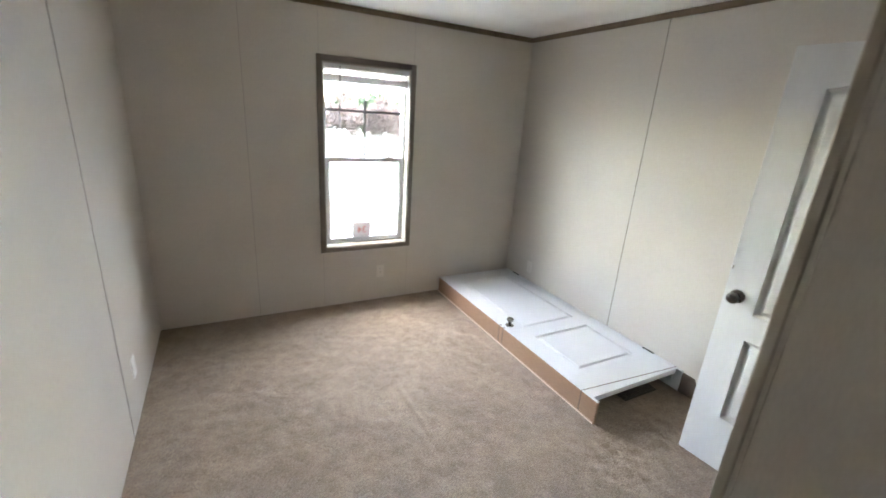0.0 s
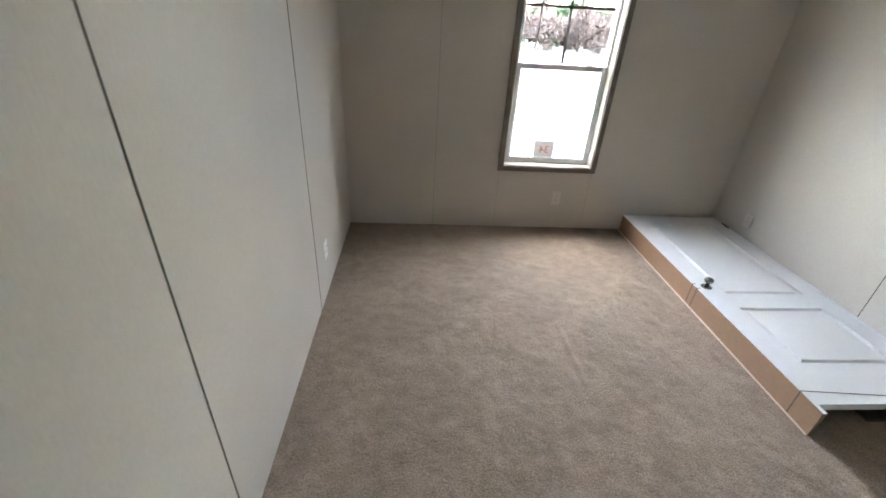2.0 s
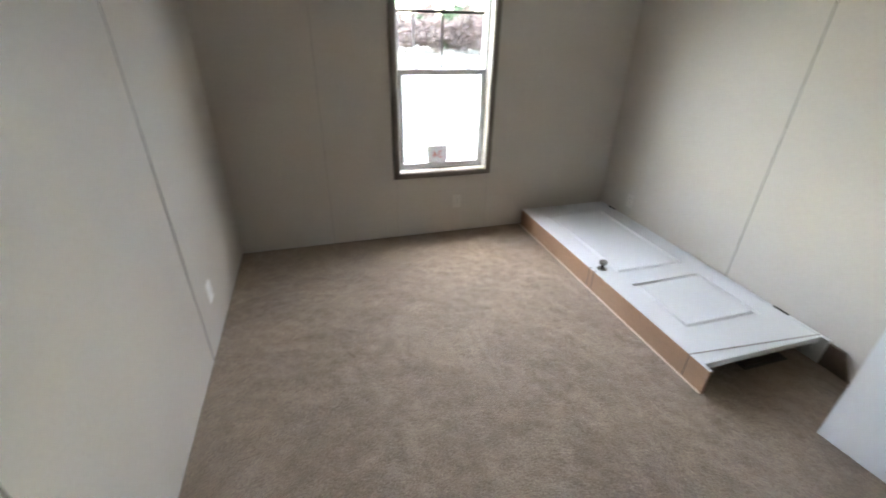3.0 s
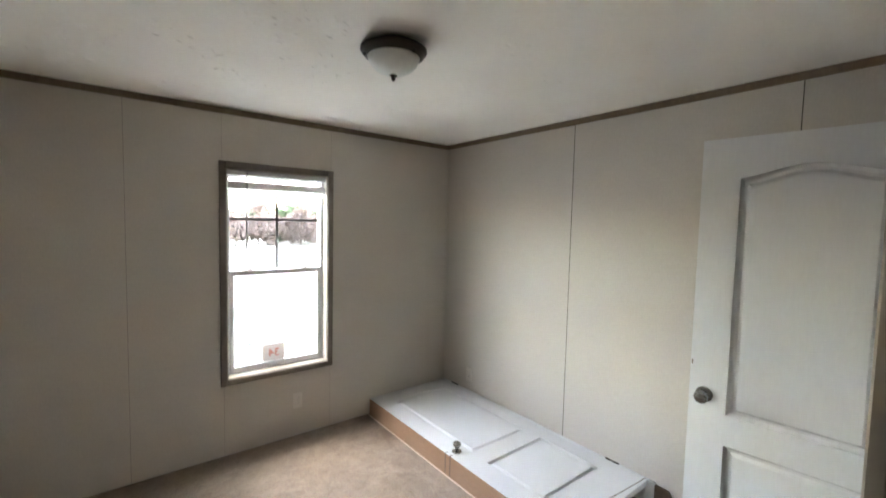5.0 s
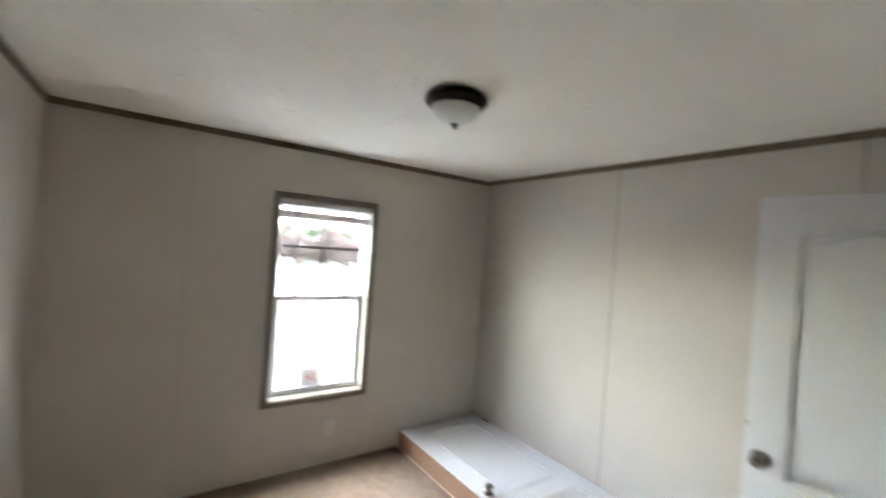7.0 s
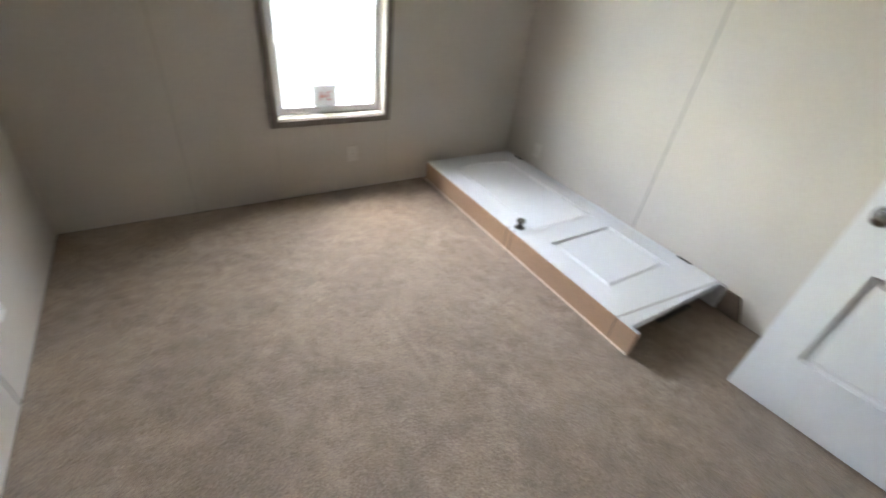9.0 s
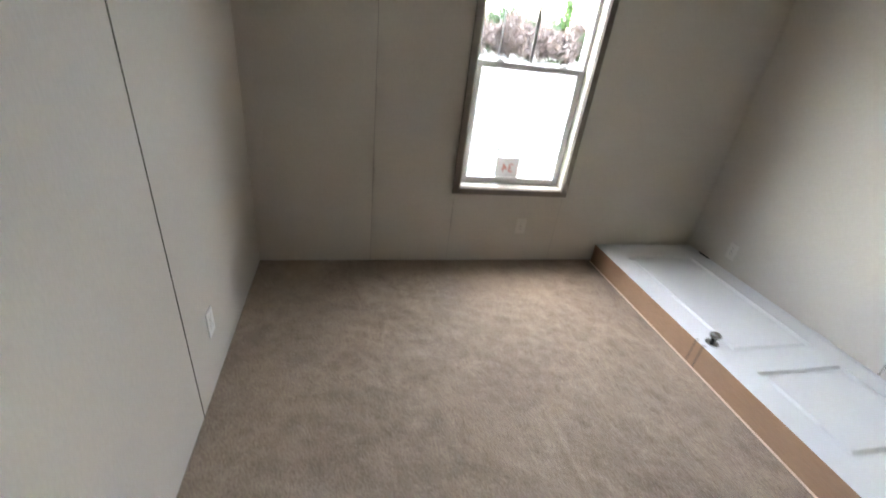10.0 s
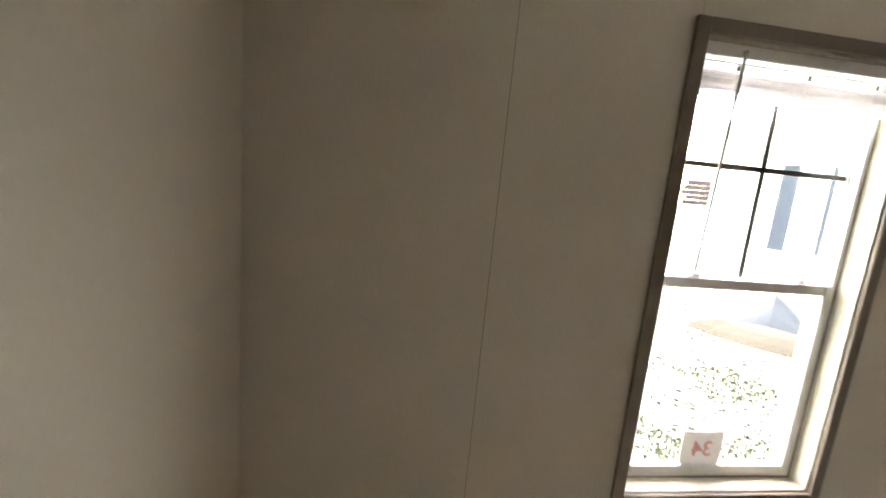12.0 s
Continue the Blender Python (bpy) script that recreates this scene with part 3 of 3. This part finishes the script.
upart("door_stop", box(UX0 + 0.0185, UX0 + 0.032, UY0 + 0.06, UY1 - 0.019, 0.06, 0.108), DOOR_WHITE)
upart("door_stop", box(UX1 - 0.032, UX1 - 0.0185, UY0 + 0.06, UY1 - 0.019, 0.06, 0.108), DOOR_WHITE)
LW, LH = UX1 - UX0 - 0.042, 1.936
slab = part("leaf", door_leaf(LW, LH, 0.035, 0.122, (0.240, 0.690), (0.828, 1.765)), DOOR_WHITE, unit, "white two-panel door leaf")
slab.matrix_local = pose(0.021, 0.049, UZ - 0.002, -90, 0, 0)
door_knob(slab, 0.052, 0.900, -1, 0.035)
SY = 2.085
slant = math.atan2(-0.060, UX1 - UX0)
bm = box(0.0, UX1 - UX0 - 0.004, -0.0026, 0.0026, UZ + 0.0005, UZ + 0.0018)
bm.transform(pose(UX0 - 0.0025, SY, 0, 0, 0, math.degrees(slant)))
upart("strap", bm, STRAP, "thin dark strap slanting across the leaf")
upart("strap", box(UX0 - 0.0025, UX0 - 0.0012, SY - 0.003, SY + 0.003, 0.0115, UZ + 0.0004), STRAP)
for sy in (2.938, 2.890):
    upart("strap", box(UX0 - 0.0025, UX0 - 0.0012, sy - 0.004, sy + 0.004, 0.0115, UZ + 0.0012), STRAP, "dark strap round the jamb")
    upart("strap", box(UX0 - 0.0025, UX0 + 0.016, sy - 0.0035, sy + 0.0035, UZ + 0.0013, UZ + 0.0024), STRAP)
# raw end of the far jamb, cut at a slant; its shade is in the colour
bm = bmesh.new()
side = [(1.828, 0.0), (1.970, 0.0), (1.970, 0.136), (1.892, 0.136)]
ends = [[bm.verts.new((x, y, z)) for y, z in side] for x in (UX1 - 0.016, UX1 - 0.001)]
for k in range(4):
    bm.faces.new((ends[0][k], ends[0][(k + 1) % 4], ends[1][(k + 1) % 4], ends[1][k]))
bm.faces.new(ends[0])
bm.faces.new(ends[1])
upart("jamb_end", bm, SHADED_BOARD, "brown end of the jamb, colour darkened for shade, cut at a slant")
for hy, mat in ((3.80, BRONZE), (2.905, VINYL), (2.238, BRONZE)):
    bm = tube([(UX1 - 0.012, hy - 0.045, UZ + 0.005), (UX1 - 0.012, hy + 0.045, UZ + 0.005)], 0.0045, 10)
    box(UX1 - (0.030 if mat is VINYL else 0.017), UX1 - 0.004, hy - 0.044, hy + 0.044, UZ + 0.0005, UZ + 0.0025, into=bm)
    upart("hinge", bm, mat)

# floor vent under the near end
vent = empty("floor_vent", pose(2.80, 2.09, 0), "dark metal floor register on the carpet", "vent")
bm = box(-0.15, 0.15, -0.06, -0.045, 0.002, 0.009, 0.002)
box(-0.15, 0.15, 0.045, 0.06, 0.002, 0.009, 0.002, into=bm)
box(-0.15, -0.13, -0.0445, 0.0445, 0.002, 0.009, 0.002, into=bm)
box(0.13, 0.15, -0.0445, 0.0445, 0.002, 0.009, 0.002, into=bm)
part("vent_frame", bm, VENT, vent)
for k in range(16):
    x = -0.12 + k * 0.016
    part("slat", box(x - 0.002, x + 0.002, -0.0445, 0.0445, 0.001, 0.007), VENT, vent)


# ---- outlets ----
def outlet(m, label, plastic=None):
    """A duplex outlet; its plate lies in local xz and faces -y."""
    ob = empty("wall_outlet", m, label, "outlet", group="wall outlets")
    part("cover_plate", box(-0.035, 0.035, -0.006, 0, -0.0575, 0.0575, 0.003, 2), plastic or PLATE, ob)
    for z in (-0.020, 0.020):
        face = part("socket", box(-0.016, 0.016, -0.0085, -0.0055, z - 0.014, z + 0.014, 0.0015), plastic or PLATE, ob)
        for x in (-0.006, 0.006):
            part("slot", box(x - 0.001, x + 0.001, -0.0089, -0.008, z - 0.002, z + 0.007), SLOT, face)
    part("screw", lathe([(0.003, 0.006), (0.003, 0.0072), (0.001, 0.0076)], 10, Matrix.Rotation(radians(90), 4, "X")), CHROME, ob)
    return ob


outlet(pose(1.695, Y1, 0.272), "beige duplex outlet under the window")
outlet(pose(0.0, 3.045, 0.287, 0, 0, 90), "white duplex outlet low on the panel wall", PLATE_WHITE)
outlet(pose(X1, 3.625, 0.285, 0, 0, -90), "beige duplex outlet beside the lying door")

# ---- ceiling lamp ----
lamp = empty("ceiling_light", pose(1.545, 2.42, TOP), "bronze flush-mount ceiling lamp with frosted bowl, unlit", "ceiling light")
part("canopy", lathe([(0.092, -0.0005), (0.096, -0.010), (0.106, -0.016), (0.128, -0.020), (0.134, -0.024), (0.135, -0.034), (0.129, -0.041), (0.124, -0.044), (0.121, -0.051), (0.112, -0.056), (0.099, -0.057)], 56), BRONZE, lamp, smooth=True)
part("glass_bowl", lathe([(0.106, -0.057), (0.103, -0.067), (0.093, -0.086), (0.076, -0.102), (0.052, -0.115), (0.026, -0.122), (0.007, -0.124)], 56), FROSTED, lamp, "frosted white glass bowl", True)
part("finial", lathe([(0.003, -0.1245), (0.015, -0.125), (0.016, -0.129), (0.007, -0.133), (0.009, -0.138), (0.007, -0.144), (0.002, -0.150)], 20), BRONZE, lamp, smooth=True)
for k in range(3):
    a = radians(40 + 120 * k)
    m = Matrix.Translation((0.118 * math.cos(a), 0.118 * math.sin(a), -0.058))
    part("thumb_screw", lathe([(0.004, 0.010), (0.0065, 0.004), (0.0065, -0.004), (0.003, -0.007)], 12, m), BRONZE, lamp, smooth=True)

# ---- outside ----
GZ = -0.85
bm = bmesh.new()
n = 60
def spread(u):
    return 6.0 * u + 320.0 * u ** 5
grid = [[bm.verts.new((2 + spread(i / n * 2 - 1), 8 + spread(j / n * 2 - 1), GZ)) for i in range(n + 1)] for j in range(n + 1)]
for j in range(n):
    for i in range(n):
        bm.faces.new((grid[j][i], grid[j][i + 1], grid[j + 1][i + 1], grid[j + 1][i]))
structure("ground", bm, GROUND, "dry yard of gravel, thin grass and leaves", "ground")
structure("skirting", box(-0.1, X1 + 0.1, BACK - 0.1, Y1 + 0.13, GZ, -0.125), SIDING, "white skirting under the room", "skirting")


def scatter(name, count, area, make, mat, label, category):
    bm = bmesh.new()
    for _ in range(count):
        x, y = random.uniform(area[0], area[1]), random.uniform(area[2], area[3])
        make(bm, x, y)
    return tagged(part(name, bm, mat), label, category, kind="stuff")


def litter_leaf(bm, x, y):
    s, a = random.uniform(0.02, 0.05), random.uniform(0, 6.3)
    d, e = Vector((math.cos(a), math.sin(a), 0)) * s, Vector((-math.sin(a), math.cos(a), 0)) * s * 0.5
    c = Vector((x, y, GZ + 0.008))
    bm.faces.new([bm.verts.new(c + v) for v in (-d, e + Vector((0, 0, random.uniform(0, 0.03))), d, -e + Vector((0, 0, random.uniform(0, 0.02))))])


def grass_tuft(bm, x, y):
    if noise.noise(Vector((x * 0.9, y * 0.9, 4))) < 0.05:
        return
    for _ in range(5):
        a, h = random.uniform(0, 6.3), random.uniform(0.015, 0.05)
        lean = Vector((math.cos(a), math.sin(a), 0)) * h * 0.7
        side = Vector((-math.sin(a), math.cos(a), 0)) * 0.006
        c = Vector((x, y, GZ + 0.001))
        bm.faces.new([bm.verts.new(c - side), bm.verts.new(c + side), bm.verts.new(c + lean + Vector((0, 0, h)))])


scatter("leaf_litter", 7000, (1.3, 11, 4.6, 13), litter_leaf, LITTER, "scattered dry brown leaves on the yard", "leaves")
scatter("grass", 14000, (1.0, 8, 4.6, 8.0), grass_tuft, GRASS, "patchy green and yellow yard grass", "grass")


def crown(bm, centre, size, count, leaf, cone=False):
    """Many small leaves in clumps, with an uneven outline and gaps."""
    clumps = []
    for _ in range(max(6, count // 22)):
        if cone:
            u = random.random() ** 1.5
            r = (1 - u) * random.uniform(0.5, 1.0)
            a = random.uniform(0, 6.3)
            clumps.append(Vector((math.cos(a) * r * size[0], math.sin(a) * r * size[1], (u - 0.5) * 2 * size[2])))
        else:
            v = Vector((random.gauss(0, 1), random.gauss(0, 1), random.gauss(0, 1))).normalized() * random.uniform(0.45, 1.0)
            clumps.append(Vector((v.x * size[0], v.y * size[1], v.z * size[2])))
    for k in range(count):
        c = Vector(centre) + clumps[k % len(clumps)] + Vector([random.gauss(0, 0.12) * s for s in size])
        q = Euler((random.uniform(0, 6.3), random.uniform(0, 6.3), random.uniform(0, 6.3))).to_quaternion()
        s = leaf * random.uniform(0.6, 1.3)
        bm.faces.new([bm.verts.new(c + q @ Vector(p) * s) for p in ((-1, 0, 0), (0, -0.5, 0), (1, 0, 0), (0, 0.5, 0.2))])


def tree(name, x, y, height, width, mat, label, cone=False, shrub=False):
    ob = empty(name, pose(x, y, GZ), label, "shrub" if shrub else "tree", group="far hedge" if shrub else "")
    stem = height * (0.25 if shrub else 0.6)
    bm = tube([(0, 0, 0), (0.03 * height, 0, stem * 0.5), (0, 0.02 * height, stem), (0.01, 0, height * 0.85)], [0.03 * height, 0.024 * height, 0.016 * height, 0.004 * height], 8)
    for k in range(5):
        a, z0 = k * 1.26 + 0.3, stem * (0.6 + 0.1 * k)
        tube([(0, 0, z0), (math.cos(a) * width * 0.3, math.sin(a) * width * 0.3, z0 + height * 0.15), (math.cos(a) * width * 0.5, math.sin(a) * width * 0.5, z0 + height * 0.22)],
             [0.012 * height, 0.008 * height, 0.003 * height], 6, into=bm)
    part("trunk", bm, BARK, ob)
    bm = bmesh.new()
    low = height * (0.08 if shrub or cone else 0.3)
    crown(bm, (0, 0, (height + low) / 2), (width / 2, width / 2, (height - low) / 2), 1500, 0.21 if not cone else 0.16, cone)
    part("crown", bm, mat, ob)


def polar(azimuth, distance):
    return 0.45 + math.sin(radians(azimuth)) * distance, 1.8 + math.cos(radians(azimuth)) * distance


for k in range(17):
    azimuth = 9.5 + k * 1.3
    px, py = polar(azimuth, 44 + 3 * math.sin(k * 2.3))
    tree("hedge_shrub", px, py, 2.6 + 1.1 * random.random(), 2.6, LEAF_RUST if k % 3 else LEAF_GREEN, "rust-brown autumn shrub in a far hedge" if k % 3 else "dull green shrub in a far hedge", shrub=True)
for azimuth, distance, height, width, mat, label, cone in ((26.0, 46, 5.4, 2.7, LEAF_BRIGHT, "bright green young conifer before the hedge", True),
                                                           (19.2, 46, 4.2, 3.4, LEAF_GREEN, "green round-crowned tree behind the hedge", False),
                                                           (24.0, 64, 5.0, 5.0, LEAF_RUST, "rust-leaved tree behind the hedge", False),
                                                           (21.3, 50, 4.0, 3.2, LEAF_GREEN, "green round-crowned tree behind the hedge", False),
                                                           (14.8, 58, 4.6, 4.0, LEAF_RUST, "rust-leaved tree behind the hedge", False),
                                                           (31.0, 90, 9.0, 7.0, LEAF_GREEN, "tall green tree in the distance", False)):
    px, py = polar(azimuth, distance)
    tree("yard_tree", px, py, height, width, mat, label, cone)

# neighbouring house with blue shutters
house = empty("neighbour_house", pose(8.515, 10.125, GZ, 0, 0, -48), "white-sided house with blue shutters beyond the yard", "house")
# its front faces local -y; local x runs along the front
bm = bmesh.new()
for k in range(28):
    z0 = 0.12 + k * 0.12
    a = [bm.verts.new(p) for p in ((-1.7, 0, z0), (9, 0, z0), (9, 0.012, z0 + 0.12), (-1.7, 0.012, z0 + 0.12))]
    b = [bm.verts.new(p) for p in ((-1.7, 0.02, z0), (9, 0.02, z0))]
    bm.faces.new(a)
    bm.faces.new((a[0], a[1], b[1], b[0]))
box(-1.7, 9, 0.02, 5, 0, 3.5, into=bm)
part("wall", bm, SIDING, house, "white lap siding")
bm = bmesh.new()
top = [bm.verts.new(p) for p in ((-2.0, -0.35, 3.42), (9.3, -0.35, 3.42), (9.3, 2.5, 4.5), (-2.0, 2.5, 4.5), (9.3, 5.35, 3.42), (-2.0, 5.35, 3.42))]
bm.faces.new((top[0], top[1], top[2], top[3]))
bm.faces.new((top[3], top[2], top[4], top[5]))
bmesh.ops.solidify(bm, geom=bm.faces[:], thickness=0.12)
part("roof", bm, ROOFING, house)
pane_window = part("window", rectangle_frame(-0.23, 0.23, -0.03, 0.03, 1.55, 3.24, 0.05, 0.05, 0.05), VINYL, house)
part("pane", box(-0.19, 0.19, -0.01, 0.01, 1.6, 3.19), PALE_PANE, pane_window)
part("rail", box(-0.185, 0.185, -0.025, -0.012, 2.33, 2.38), VINYL, pane_window)
for px in (-0.375, 0.375):
    bm = rectangle_frame(px - 0.13, px + 0.13, -0.045, -0.001, 1.54, 3.26, 0.04, 0.05, 0.05)
    box(px - 0.1, px + 0.1, -0.006, -0.002, 1.56, 3.24, into=bm)
    box(px - 0.088, px + 0.088, -0.045, -0.001, 2.32, 2.38, into=bm)
    for k in range(35):
        z = 1.60 + k * 0.0465
        if abs(z - 2.35) > 0.05:
            box(px - 0.088, px + 0.088, -0.036, -0.007, z - 0.016, z + 0.016, into=bm)
    part("shutter", bm, SHUTTER, house, "slatted blue shutter")

# tarp-covered pile on bare soil
pile = empty("tarp_pile", pose(7.81, 9.71, GZ, 0, 0, -47), "blue-grey tarp over a low ridged pile in the yard", "tarp")
bm = bmesh.new()
rows_n, cols_n = 14, 20
mesh_rows = []
for j in range(rows_n + 1):
    v = j / rows_n * 2 - 1
    line = []
    for i in range(cols_n + 1):
        u = i / cols_n * 2 - 1
        h = 0.78 * max(0.0, 1 - abs(u)) ** 0.8 * max(0.0, 1 - abs(v) ** 2.5) + 0.02 * noise.noise(Vector((u * 5, v * 5, 1)))
        line.append(bm.verts.new((u * 0.75, v * 0.5, max(0.012, h))))
    mesh_rows.append(line)
for j in range(rows_n):
    for i in range(cols_n):
        bm.faces.new((mesh_rows[j][i], mesh_rows[j][i + 1], mesh_rows[j + 1][i + 1], mesh_rows[j + 1][i]))
part("tarp", bm, TARP, pile)
mound = bmesh.new()
rings = []
for r, h in ((1.15, 0.004), (0.95, 0.12), (0.65, 0.24), (0.3, 0.29)):
    rings.append([mound.verts.new((r * math.cos(k / 24 * 2 * math.pi) * (1 + 0.12 * math.sin(3 * k)), 0.4 * r * math.sin(k / 24 * 2 * math.pi), h)) for k in range(24)])
for a, b in zip(rings, rings[1:]):
    for k in range(24):
        mound.faces.new((a[k], a[(k + 1) % 24], b[(k + 1) % 24], b[k]))
mound.faces.new(rings[-1])
mound.transform(pose(7.1, 9.05, GZ, 0, 0, -47))
tagged(part("soil_mound", mound, SOIL), "low mound of bare brown soil before the tarp", "soil")

# stack of red boards far across the yard
px, py = polar(38.2, 26)
stack = empty("board_stack", pose(px, py, GZ, 0, 0, -38), "stack of red-brown boards with pale spacers", "board stack")
for k in range(5):
    z = 2.2 + k * 0.25
    shift = 0.12 * math.sin(k * 2.1)
    part("board", box(-1.35 + shift, 1.35 + shift, -0.3, 0.3, z, z + 0.228, 0.02), BRICK_RED, stack)
    part("spacer", box(-0.6, 0.5, -0.24, 0.24, z + 0.2285, z + 0.2495), SIDING, stack)
part("base", box(-0.7, 0.7, -0.28, 0.28, 0, 2.1995), SIDING, stack, "pale base")
